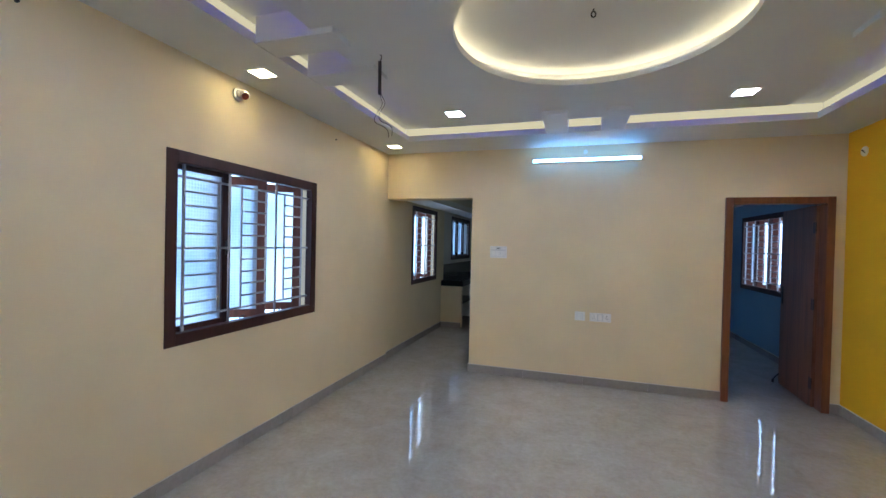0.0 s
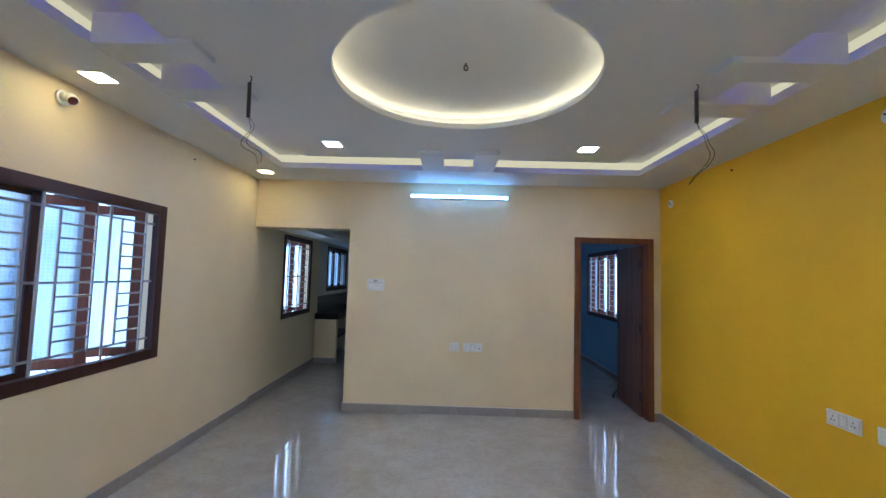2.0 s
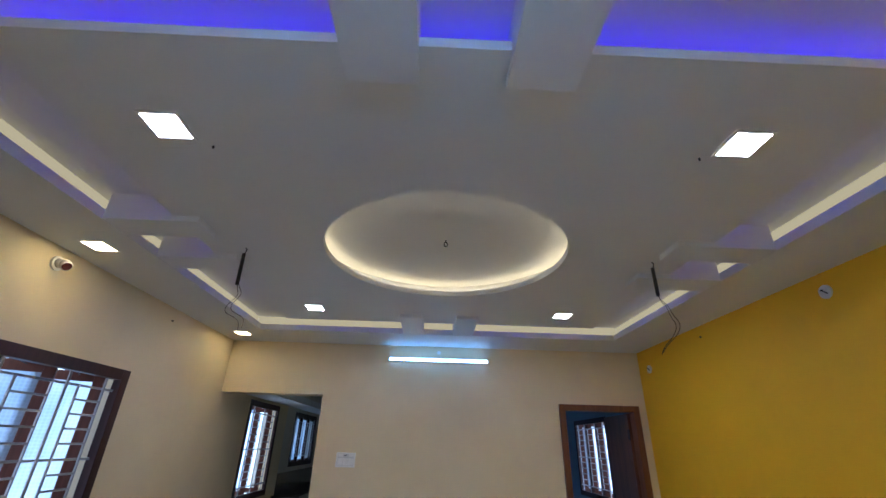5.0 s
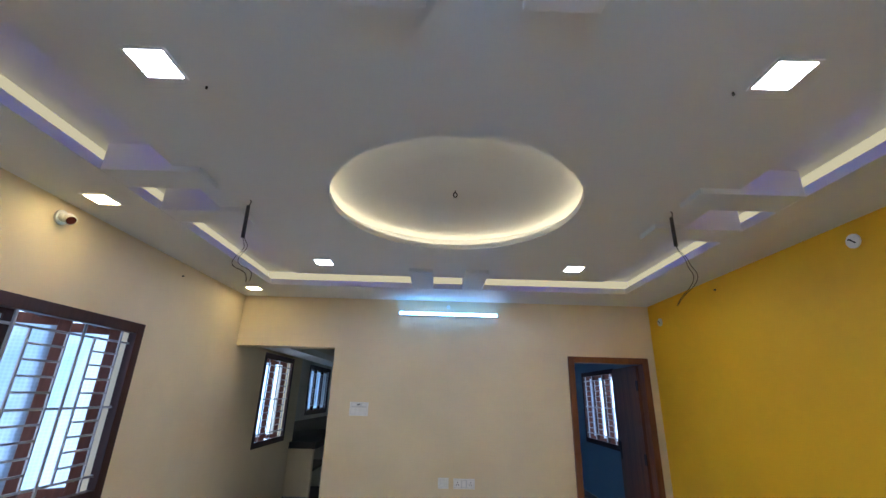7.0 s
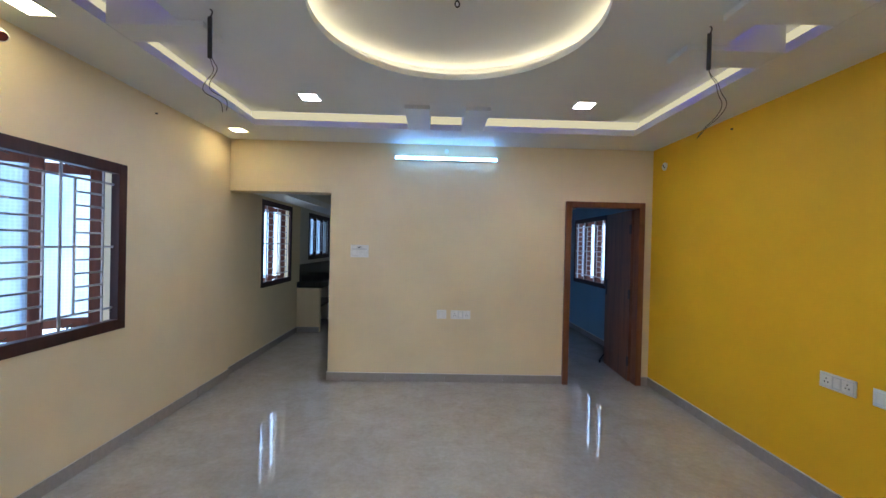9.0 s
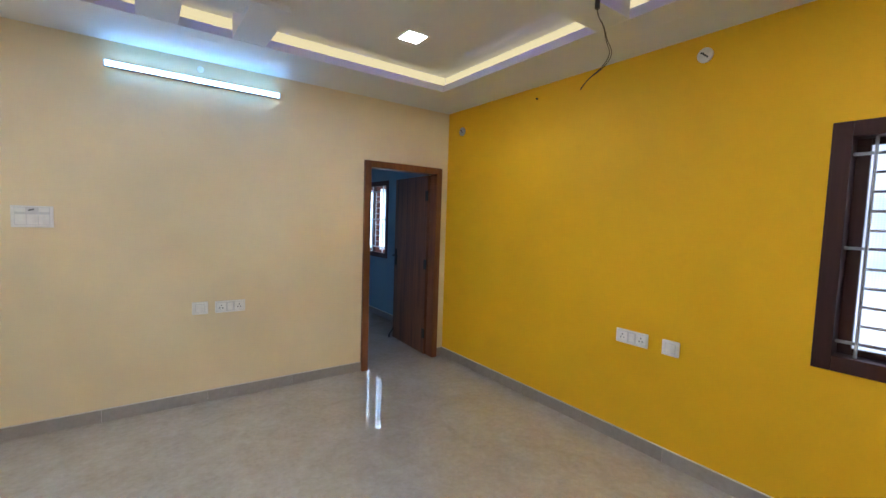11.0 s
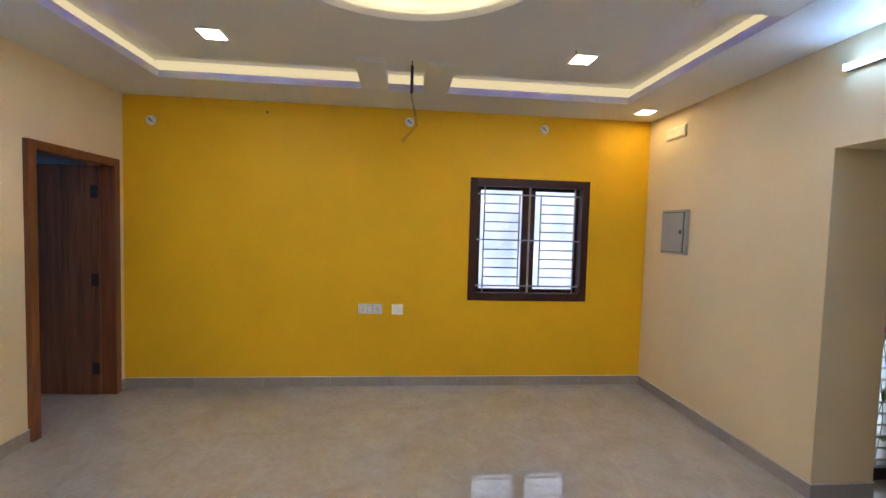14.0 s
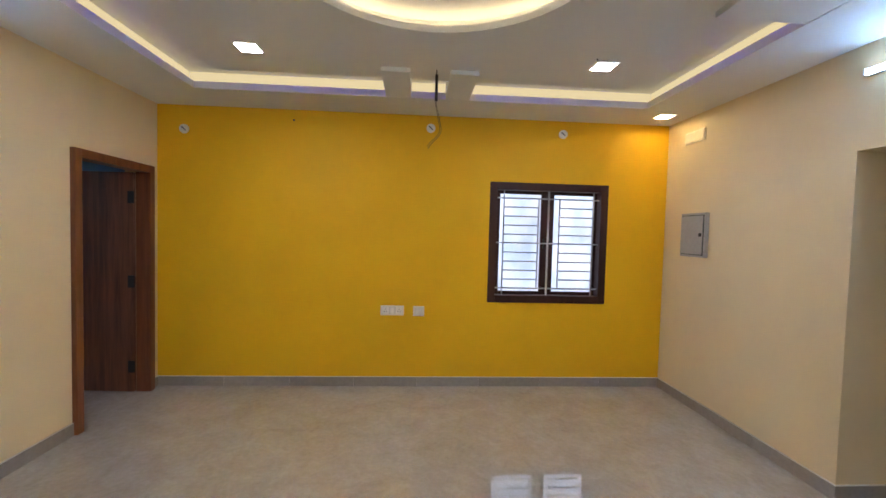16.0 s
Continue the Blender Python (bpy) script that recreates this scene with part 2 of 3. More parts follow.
# ---- plan ----
W, E, N, S = -1.935, 2.823, 5.165, 0.19        # faces of the hall's walls
TOP = 2.95
PASS_E, PASS_H = -0.815, 2.10                   # opening to the kitchen passage
DX0, DX1, DH = 1.83, 2.73, 2.072                # bedroom door frame
NB = 5.395                                      # back of the north wall
SO_W, SO_E, SO_H, SB = -0.35, 0.985, 2.07, -0.22  # entrance opening
VE, VS = 1.14, -1.12                            # entrance porch behind it
BE = 3.08                                       # bedroom's outer wall
WWIN = (2.105, 3.608, 0.875, 2.075)
PW = W - 0.04                                   # passage wall, set back a little
PWIN = (6.135, 7.33, 0.904, 2.110)
EWIN = (0.795, 2.0, 0.85, 2.052)
BWIN = (6.99, 8.50, 0.91, 2.085)
KWIN = (8.50, 10.08, 1.21, 2.11)
KW, KY = -2.05, 7.76                            # kitchen's set-back wall


def welded(bm):
    bmesh.ops.remove_doubles(bm, verts=bm.verts, dist=1e-5)
    return bm


def wall_along_y(x0, x1, y0, y1, holes):
    rows, y = [], y0
    for a, b, lo, hi in sorted(holes):
        rows += [(x0, x1, y, a, 0, TOP), (x0, x1, a, b, 0, lo), (x0, x1, a, b, hi, TOP)]
        y = b
    return welded(boxes(*rows, (x0, x1, y, y1, 0, TOP)))


floor = thing("floor", boxes((-2.6, 3.4, -1.5, 10.6, -0.15, 0)), FLOOR, "polished grey-beige marble-look tile floor", "floor", "structure")
thing("wall_west", wall_along_y(W - 0.23, W, SB - 0.23, N + 0.03, [WWIN]), CREAM, "cream painted wall with a window", "wall", "structure")
thing("wall_passage_west", wall_along_y(PW - 0.23, PW, N + 0.03, KY, [PWIN]), CREAM, "cream painted passage wall with a window", "wall", "structure")
thing("wall_north", welded(boxes((PASS_E, DX0, N, NB, 0, TOP), (PW, PASS_E, N + 0.03, NB, PASS_H, TOP), (W, PASS_E, N, N + 0.03, PASS_H, TOP), (DX0, DX1, N, NB, DH, TOP), (DX1, E, N, NB, 0, TOP))),
      CREAM, "cream painted wall with a doorway and an open passage", "wall", "structure")
thing("wall_east", wall_along_y(E, E + 0.23, SB - 0.23, N + 0.1, [EWIN]), YELLOW, "bright yellow painted feature wall", "wall", "structure")
thing("wall_south", welded(boxes((SO_E, E, SB, S, 0, TOP), (W, SO_W, SB, S, 0, TOP), (SO_W, SO_E, SB, S, SO_H, TOP))), CREAM,
      "cream painted wall with a deep entrance opening", "wall", "structure")
# Wall and ceiling added to close the porch against outside light.
thing("wall_porch_added", boxes((SO_W - 0.23, SO_W, VS - 0.12, SB, 0, TOP)), CREAM, "unseen cream wall added to close the porch's west side", "wall", "structure")
thing("ceiling_porch_added", boxes((SO_W, VE + 0.12, VS - 0.12, SB, SO_H, SO_H + 0.12)), CEIL, "white slab added to close the porch's top", "ceiling", "structure")
thing("wall_kitchen_west", wall_along_y(KW - 0.23, KW, KY, 10.3, [KWIN]), KITCHEN_PAINT, "grey-cream painted kitchen wall", "wall", "structure")
thing("wall_kitchen_north", boxes((KW - 0.23, 0.9, 10.3, 10.5, 0, TOP)), KITCHEN_PAINT, "grey-cream painted kitchen wall", "wall", "structure")
thing("wall_kitchen_east", boxes((0.7, 0.9, NB, 10.3, 0, TOP)), KITCHEN_PAINT, "grey-cream painted kitchen wall", "wall", "structure")
thing("wall_bedroom_west", boxes((0.9, 1.05, NB, 9.3, 0, TOP)), BEDROOM_BLUE, "blue painted bedroom wall", "wall", "structure")
thing("wall_bedroom_north", boxes((0.9, BE + 0.23, 9.3, 9.5, 0, TOP)), BEDROOM_BLUE, "blue painted bedroom wall", "wall", "structure")
thing("wall_bedroom_east", wall_along_y(BE, BE + 0.23, N + 0.1, 9.3, [BWIN]), BEDROOM_BLUE, "blue painted bedroom wall with a window", "wall", "structure")
thing("wall_bedroom_south", welded(boxes((DX1, BE, NB, NB + 0.02, 0, TOP), (1.05, DX0, NB, NB + 0.02, 0, TOP), (DX0, DX1, NB, NB + 0.02, DH, TOP))), BEDROOM_BLUE,
      "blue painted bedroom wall round the doorway", "wall", "structure")
# Slab added to block sky light; above the hall it is unseen.
thing("roof", boxes((-2.6, 3.5, -1.5, 10.7, TOP, TOP + 0.15)), CEIL, "white slab added over all rooms to keep out the sky", "roof", "structure")
thing("ceiling_bedroom", boxes((1.05, BE, NB + 0.02, 9.3, 2.72, 2.76)), CEIL, "white bedroom ceiling", "ceiling", "structure")
thing("loft_slab_bedroom", boxes((1.05, BE, 8.5, 9.3, 2.30, 2.40)), CEIL, "white loft slab at the bedroom's far wall", "loft", "structure")
thing("loft_slab", boxes((PW, -1.59, NB, 10.3, 2.15, 2.25)), CEIL, "white loft slab over the kitchen windows", "loft", "structure")

# ---- stepped false ceiling ----
B0, B1 = 2.67, 2.726     # border
P0, P1 = 2.704, 2.744      # floating panel
RZ = 2.828               # recess
IN = [(-1.415, 0.72), (2.31, 0.72), (2.31, 4.57), (-1.415, 4.57)]
OUT = [(W, S), (E, S), (E, N), (W, N)]
PAN = [(-1.045, 1.095), (1.965, 1.095), (1.965, 4.235), (-1.045, 4.235)]
CX, CY, CR = 0.44, 2.65, 0.755


def shifted(quad, d):
    """The quad grown outwards by d along both axes."""
    s = ((-1, -1), (1, -1), (1, 1), (-1, 1))
    return [(x + d * a, y + d * b) for (x, y), (a, b) in zip(quad, s)]


def ring_quads(bm, inner, outer, z0, z1):
    for i in range(4):
        j = (i + 1) % 4
        prism([inner[i], outer[i], outer[j], inner[j]], z0, z1, bm)


def ray_to_quad(quad, a):
    d = Vector((math.cos(a), math.sin(a)))
    for i in range(4):
        p, q = Vector(quad[i]), Vector(quad[(i + 1) % 4])
        e, r = q - p, p - Vector((CX, CY))
        den = d.x * e.y - d.y * e.x
        if abs(den) > 1e-9:
            t, u = (r.x * e.y - r.y * e.x) / den, (r.x * d.y - r.y * d.x) / den
            if t > 0 and -1e-6 <= u <= 1 + 1e-6:
                return (CX + d.x * t, CY + d.y * t)


bm = bmesh.new()
ring_quads(bm, IN, OUT, B0, B1)
back = shifted(IN, 0.075)
ring_quads(bm, back, shifted(back, 0.02), B1, RZ)
angles = sorted([2 * math.pi * i / 96 for i in range(96)] + [math.atan2(y - CY, x - CX) % (2 * math.pi) for x, y in PAN])
hole = [(CX + CR * math.cos(a), CY + CR * math.sin(a)) for a in angles]
edge = [ray_to_quad(PAN, a) for a in angles]
vh0, vh1 = [bm.verts.new((*p, P0)) for p in hole], [bm.verts.new((*p, P1)) for p in hole]
ve0, ve1 = [bm.verts.new((*p, P0)) for p in edge], [bm.verts.new((*p, P1)) for p in edge]
cav0 = [bm.verts.new((CX + (CR + 0.12) * math.cos(a), CY + (CR + 0.12) * math.sin(a), P1)) for a in angles]
cav1 = [bm.verts.new((v.co.x, v.co.y, RZ)) for v in cav0]
for i in range(len(angles)):
    j = (i + 1) % len(angles)
    for q in ((vh0[i], vh0[j], ve0[j], ve0[i]), (vh1[i], vh1[j], cav0[j], cav0[i]), (cav0[i], cav0[j], ve1[j], ve1[i]),
              (vh0[i], vh0[j], vh1[j], vh1[i]), (ve0[i], ve0[j], ve1[j], ve1[i]), (cav0[i], cav0[j], cav1[j], cav1[i])):
        bm.faces.new(q)
ring_quads(bm, shifted(PAN, -0.16), shifted(PAN, -0.14), P1 + 0.001, RZ)
box(bm, W, E, S, N, RZ, RZ + 0.04)
BZ = B0 + 0.002
for x0, x1 in ((0.075, 0.288), (0.592, 0.80)):
    box(bm, x0, x1, 3.955, 4.569, BZ, RZ, 0.002)
    box(bm, x0 - 0.012, x1 + 0.008, 0.721, 1.215, BZ, RZ, 0.002)
for y0, y1 in ((2.225, 2.42), (2.72, 2.92)):
    box(bm, -1.414, -0.905, y0, y1, BZ, RZ, 0.002)
for y0, y1 in ((2.295, 2.50), (2.79, 3.0)):
    box(bm, 1.745, 2.309, y0, y1, BZ, RZ, 0.002)
thing("ceiling", bm, CEIL, "white stepped plaster false ceiling with round recess", "ceiling", "structure")


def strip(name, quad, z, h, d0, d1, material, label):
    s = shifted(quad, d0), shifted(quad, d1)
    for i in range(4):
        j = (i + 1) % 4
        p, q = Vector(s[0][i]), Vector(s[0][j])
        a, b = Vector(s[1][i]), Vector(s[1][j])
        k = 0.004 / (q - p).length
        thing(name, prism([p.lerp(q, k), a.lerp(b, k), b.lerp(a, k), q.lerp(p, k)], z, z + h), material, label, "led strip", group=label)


# Emissive ribbon along the cove's back wall imitates that wall lit warm.
strip("glow_strip", IN, B1 + 0.002, 0.096, 0.069, 0.074, G_COVE, "glowing warm ribbon standing in for the lit back wall of the cove")
strip("glow_strip", PAN, P1 + 0.001, 0.006, -0.047, -0.035, G_BLUE, "lit deep blue strip light on the ceiling panel's edge")
bm = bmesh.new()
loops = [[bm.verts.new((CX + r * math.cos(2 * math.pi * i / 96), CY + r * math.sin(2 * math.pi * i / 96), z)) for i in range(96)]
         for r, z in ((CR + 0.096, P1 + 0.006), (CR + 0.101, P1 + 0.006), (CR + 0.101, P1 + 0.024), (CR + 0.096, P1 + 0.024))]
for a, b in zip(loops, loops[1:] + loops[:1]):
    for i in range(96):
        bm.faces.new((a[i], a[(i + 1) % 96], b[(i + 1) % 96], b[i]))
thing("glow_strip", bm, G_RING, "lit warm white strip light ringing the round recess", "led strip")

# ---- skirting ----
def skirting(*rows):
    """Runs of tile skirting: a mortar bed, tiles of 0.6 m with open joints, and a filler line on top."""
    for x0, x1, y0, y1 in rows:
        board = thing("baseboard", boxes((x0 + 0.002, x1 - 0.002, y0 + 0.002, y1 - 0.002, 0, 0.088)), FILLER, "grey tile skirting along the wall", "skirting", "structure")
        along_x = x1 - x0 > y1 - y0
        a, b = (x0, x1) if along_x else (y0, y1)
        n = max(1, round((b - a) / 0.6))
        for i in range(n):
            p, q = a + (b - a) * i / n, a + (b - a) * (i + 1) / n - (0.0015 if i < n - 1 else 0)
            r = (p, q, y0, y1) if along_x else (x0, x1, p, q)
            part("skirting_tile", boxes((*r, 0, 0.090), bevel=0.0012), SKIRT, board)
        part("filler_line", boxes((x0, x1, y0, y1, 0.0905, 0.0945)), FILLER, board, "pale filler line")


T = 0.012
skirting((W, W + 0.006, S, N + 0.03), (PW, PW + T, N + 0.03, KY - 0.11), (PASS_E - T, DX0, N - T, N), (PASS_E - T, PASS_E, N, NB), (DX1, E - T, N - T, N), (E - T, E, S + T, N),
         (SO_E - T, E, S, S + T), (SO_E - T, SO_E, SB, S), (W + T, SO_W + T, S, S + T), (SO_W, SO_W + T, SB, S), (BE - T, BE, NB + 0.03, 9.3), (PW + T, -1.59, 7.65 - T, 7.65))


# ---- windows ----
def grille_bar(win, x0, x1, z0, z1, y, r, flat=False):
    if flat:
        bm = boxes((x0, x1, y - r, y + r, z0, z1), bevel=0.002)
    elif abs(x1 - x0) > abs(z1 - z0):
        bm = boxes((x0, x1, y - r, y + r, z0 - r, z0 + r), bevel=r * 0.4)
    else:
        bm = boxes((x0 - r, x0 + r, y - r, y + r, z0, z1), bevel=r * 0.4)
    part("grille_bar", bm, BAR_PAINT, win)


def sash(win, hinge_x, width, z0, z1, y, angle, way, pane_mat, wood_mat):
    """One casement leaf. It hangs at hinge_x and reaches way * width along x; angle opens it outwards (towards -y)."""
    ob = new("sash")
    ob.parent = win
    ob.matrix_basis = pose(hinge_x, y, 0, 0, 0, -angle if way > 0 else angle)
    a, b = (0, width) if way > 0 else (-width, 0)
    st = 0.065
    part("sash_stile", boxes((a, a + st, -0.018, 0.018, z0, z1), bevel=0.003), wood_mat, ob)
    part("sash_stile", boxes((b - st, b, -0.018, 0.018, z0, z1), bevel=0.003), wood_mat, ob)
    part("sash_rail", boxes((a + st, b - st, -0.018, 0.018, z0, z0 + st), bevel=0.003), wood_mat, ob)
    part("sash_rail", boxes((a + st, b - st, -0.018, 0.018, z1 - st, z1), bevel=0.003), wood_mat, ob)
    pane = part("pane", boxes((a + st - 0.004, b - st + 0.004, -0.003, 0.003, z0 + st - 0.004, z1 - st + 0.004)), pane_mat, ob, "obscure figured glass")
    pane.visible_shadow = False
    hx = width - st / 2 if way > 0 else -width + st / 2
    part("sash_handle", boxes((hx - 0.008, hx + 0.008, 0.017, 0.03, (z0 + z1) / 2 - 0.05, (z0 + z1) / 2 + 0.05), bevel=0.003), BLACK, ob)
    return ob


def window(name, at, width, z0, z1, label, mullions, sashes, ladders, thick, sash_wood, deep, pane_mat, low=0.16):
    """A wooden casement window with a welded grille. Local x runs along the wall, y points into the room."""
    win = base(name, label, "window", at, "structure")
    fw = 0.075
    for r in ((0, fw, z0, z1), (width - fw, width, z0, z1), (fw, width - fw, z0, z0 + fw), (fw, width - fw, z1 - fw, z1)):
        part("window_frame", boxes((r[0], r[1], -deep + 0.02, 0.007, r[2], r[3]), bevel=0.004), WIN_WOOD, win)
    for x in mullions:
        part("mullion", boxes((x - 0.02, x + 0.02, -deep - 0.03, -deep + 0.04, z0 + fw, z1 - fw), bevel=0.003), WIN_WOOD, win)
    for hx, w, ang, way in sashes:
        sash(win, hx, w, z0 + 0.04, z1 - 0.04, -deep, ang, way, pane_mat, sash_wood if ang else WIN_WOOD)
        if ang:
            c, d = math.cos(radians(ang)), math.sin(radians(ang))
            for z in (z0 + 0.062, z1 - 0.062):
                q = (hx + way * c * w * 0.42, -deep - d * w * 0.42 + 0.02, z)
                wire("stay", [(hx + way * w * 0.62, -deep + 0.02, z), (hx + way * w * 0.60, -deep - 0.05, z + 0.004), (q[0] + way * 0.05, q[1] + 0.03, z), q], 0.0035, BLACK, win)
    y, r = -min(deep - 0.035, 0.045), 0.0075
    h = z1 - z0
    longs = [z1 - 0.152, z0 + h / 2, z0 + low]
    for z in longs:
        grille_bar(win, fw - 0.03, width - fw + 0.03, z, z, y, r)
    for x in thick:
        grille_bar(win, x - 0.009, x + 0.009, z0 + fw, z1 - fw, y + 0.012, 0.005, True)
    for a, b in ladders:
        for x in (a, b):
            outer = x in (ladders[0][0], ladders[-1][1], ladders[0][1], ladders[-1][0]) and (x < 0.25 or x > width - 0.25)
            grille_bar(win, x, x, z0 + fw if outer else longs[2], z1 - fw if outer else longs[0], y + 0.008, 0.0065)
        n = 10
        for i in range(1, n):
            if i != n // 2:
                z = longs[2] + (longs[0] - longs[2]) * i / n
                grille_bar(win, a, b, z, z, y + 0.008, 0.0065)
    part("window_sill", boxes((0.002, width - 0.002, -0.23, -deep - 0.03, z0, z0 + 0.02)), CREAM, win)
    return win


# Local x runs south on a west wall and north on an east wall.
def west_window(name, x, span, label, mull, leaves, ladders, thick, sash_wood, deep=0.075, pane_mat=GLASS):
    w = span[1] - span[0]
    flip = lambda v: w - v
    return window(name, Matrix.Translation((x, span[1], 0)) @ pose(0, 0, 0, 0, 0, -90), w, span[2], span[3], label,
                  [flip(v) for v in mull], [(flip(h), lw, a, -way) for h, lw, a, way in leaves],
                  [(flip(b), flip(a)) for a, b in ladders], [flip(v) for v in thick], sash_wood, deep, pane_mat)


def east_window(name, x, span, label, mull, leaves, ladders, thick, sash_wood, deep=0.075, pane_mat=GLASS, low=0.16):
    return window(name, Matrix.Translation((x, span[0], 0)) @ pose(0, 0, 0, 0, 0, 90), span[1] - span[0], span[2], span[3], label,
                  mull, leaves, ladders, thick, sash_wood, deep, pane_mat, low)


west_window("window_1", W, WWIN, "dark brown wooden three-leaf window with white grille, two leaves open", [],
            [(0.04, 0.502, 0, 1), (0.935, 0.40, 58, -1), (1.375, 0.40, 58, -1)],
            [(0.145, 0.417), (0.625, 0.882), (1.098, 1.329)], [0.145, 0.509, 0.991], SASH_WOOD)
east_window("window_2", E, EWIN, "dark brown wooden two-leaf window with white grille and obscure glass", [],
            [(0.04, 0.547, 0, 1), (1.145, 0.556, 0, -1)], [(0.133, 0.483), (0.70, 1.053)], [0.598], SASH_WOOD, 0.115, GLASS_PALE, 0.143)
west_window("window_3", PW, PWIN, "dark brown wooden window with white grille, its leaves open", [],
            [(0.53, 0.44, 60, -1), (1.03, 0.44, 60, -1)], [(0.20, 0.45), (0.72, 0.98)], [0.18, 0.58], SASH_WOOD, 0.05, GLASS_BRIGHT)
east_window("window_4", BE, BWIN, "dark brown bedroom window with white grille, its leaves open", [0.52, 1.0],
            [(0.50, 0.41, 58, -1), (0.97, 0.41, 58, -1), (1.42, 0.41, 58, -1)], [(0.18, 0.42), (0.64, 0.88), (1.10, 1.34)], [0.18, 0.52, 1.0], SASH_WOOD, 0.05, GLASS_BRIGHT)
west_window("window_5", KW, KWIN, "dark brown kitchen window with white grille and obscure glass", [0.54, 1.04],
            [(0.04, 0.50, 0, 1), (1.04, 0.50, 0, -1), (1.54, 0.50, 0, -1)], [(0.15, 0.42), (0.65, 0.93), (1.16, 1.43)], [0.54, 1.04], SASH_WOOD, 0.05)

# daylight beyond the windows
thing("backdrop_west", boxes((-4.1, -4.0, -4, 5.4, -0.4, 5.0)), hazy_glow("west_haze", DAY, P_DAY * 1.1, (0.50, 0.66, 0.86), 0.9), "bright hazy daylight", "daylight", "structure")
thing("backdrop_northwest", boxes((-4.1, -4.0, 5.45, 13.4, -0.4, 5.0)), glow("northwest_haze", (0.70, 0.86, 1.0), P_DAY * 1.6), "bright hazy daylight", "daylight", "structure")
thing("backdrop_kitchen", boxes((-4.1, -4.0, 13.45, 26, -0.4, 6.0)), glow("kitchen_haze", (0.42, 0.68, 1.0), P_DAY * 3.4), "bright hazy daylight", "daylight", "structure")
thing("backdrop_east", boxes((5.0, 5.1, -4, 4.4, -0.4, 5.0)), hazy_glow("east_haze", DAY, P_DAY * 0.78, (0.50, 0.52, 0.56), 1.6), "bright hazy daylight", "daylight", "structure")
thing("backdrop_northeast", boxes((5.0, 5.1, 4.45, 14, -0.4, 5.0)), glow("northeast_haze", DAY, P_DAY * 2.6), "bright hazy daylight", "daylight", "structure")
thing("backdrop_south", boxes((-3, 4, -2.6, -2.5, -0.4, 4.0)), glow("south_haze", (0.86, 0.94, 1.0), P_DAY * 1.0), "bright hazy daylight", "daylight", "structure")
thing("ground", boxes((-60, 60, -60, 60, -0.6, -0.45)), plain("pale_earth", (0.35, 0.31, 0.26), 0.9), "pale bare earth outside", "ground", "structure")

# ---- bedroom door ----
door = base("door_1", "brown wooden door standing open into the blue bedroom", "door", pose(DX0, N, 0), "structure")
fw = 0.065
dw = DX1 - DX0
part("door_frame", boxes((0, fw, -0.035, 0.095, 0, DH), bevel=0.004), FRAME_WOOD, door)
part("door_frame", boxes((dw - fw, dw, -0.035, 0.095, 0, DH), bevel=0.004), FRAME_WOOD, door)
part("door_frame", boxes((fw, dw - fw, -0.035, 0.095, DH - fw, DH), bevel=0.004), FRAME_WOOD, door)
leaf = part("door_leaf", boxes((-0.79, 0, -0.018, 0.018, 0.008, DH - fw - 0.004), bevel=0.003), DOOR_WOOD, door, "dark brown laminated door leaf",
            at=pose(dw - fw - 0.008, 0.10, 0, 0, 0, -93))
for z in (0.24, 1.02, 1.78):
    part("hinge", boxes((-0.045, 0.012, -0.024, -0.017, z - 0.055, z + 0.055), bevel=0.001), BLACK, leaf)
part("handle_plate", boxes((-0.765, -0.722, -0.025, -0.017, 0.94, 1.14), bevel=0.002), BLACK, leaf)
bm = rod((-0.745, -0.02, 1.06), (-0.745, -0.065, 1.06), 0.009)
rod((-0.745, -0.06, 1.06), (-0.63, -0.06, 1.06), 0.008, bm=bm)
part("door_handle", bm, BLACK, leaf)
bm = rod((-0.77, -0.02, 0.12), (-0.77, -0.075, 0.05), 0.007)
rod((-0.77, -0.075, 0.05), (-0.77, -0.075, 0.012), 0.012, bm=bm)
part("door_stop", bm, BLACK, leaf)

# ---- entrance ----
# Unseen door, added only to close the porch's south side.
ent = base("door_porch_added", "unseen dark brown panelled door added to close off the porch", "door", pose(SO_W, VS, 0), "structure")
ew = VE - SO_W
part("door_frame", boxes((0, 0.08, -0.10, 0, 0, SO_H), bevel=0.004), WIN_WOOD, ent)
part("door_frame", boxes((ew - 0.08, ew, -0.10, 0, 0, SO_H), bevel=0.004), WIN_WOOD, ent)
part("door_frame", boxes((0.08, ew - 0.08, -0.10, 0, SO_H - 0.10, SO_H), bevel=0.004), WIN_WOOD, ent)
eleaf = part("door_leaf", boxes((0.082, ew - 0.082, -0.07, -0.03, 0.008, SO_H - 0.102), bevel=0.003), DOOR_WOOD, ent)
for x0, x1 in ((0.18, 0.68), (0.80, ew - 0.18)):
    for z0, z1 in ((0.2, 0.95), (1.08, 1.85)):
        part("door_panel", boxes((x0, x1, -0.031, -0.018, z0, z1), bevel=0.006), DOOR_WOOD, eleaf)

# Glazed screen on the porch's east side: local x runs north, y points west.
screen = base("window_6", "dark brown wooden screen with floral painted glass and white grille", "window", pose(VE, VS, 0, 0, 0, 90), "structure")
sw = SB - VS
g0, g1 = sw - 0.355, sw - 0.012                 # glass bay
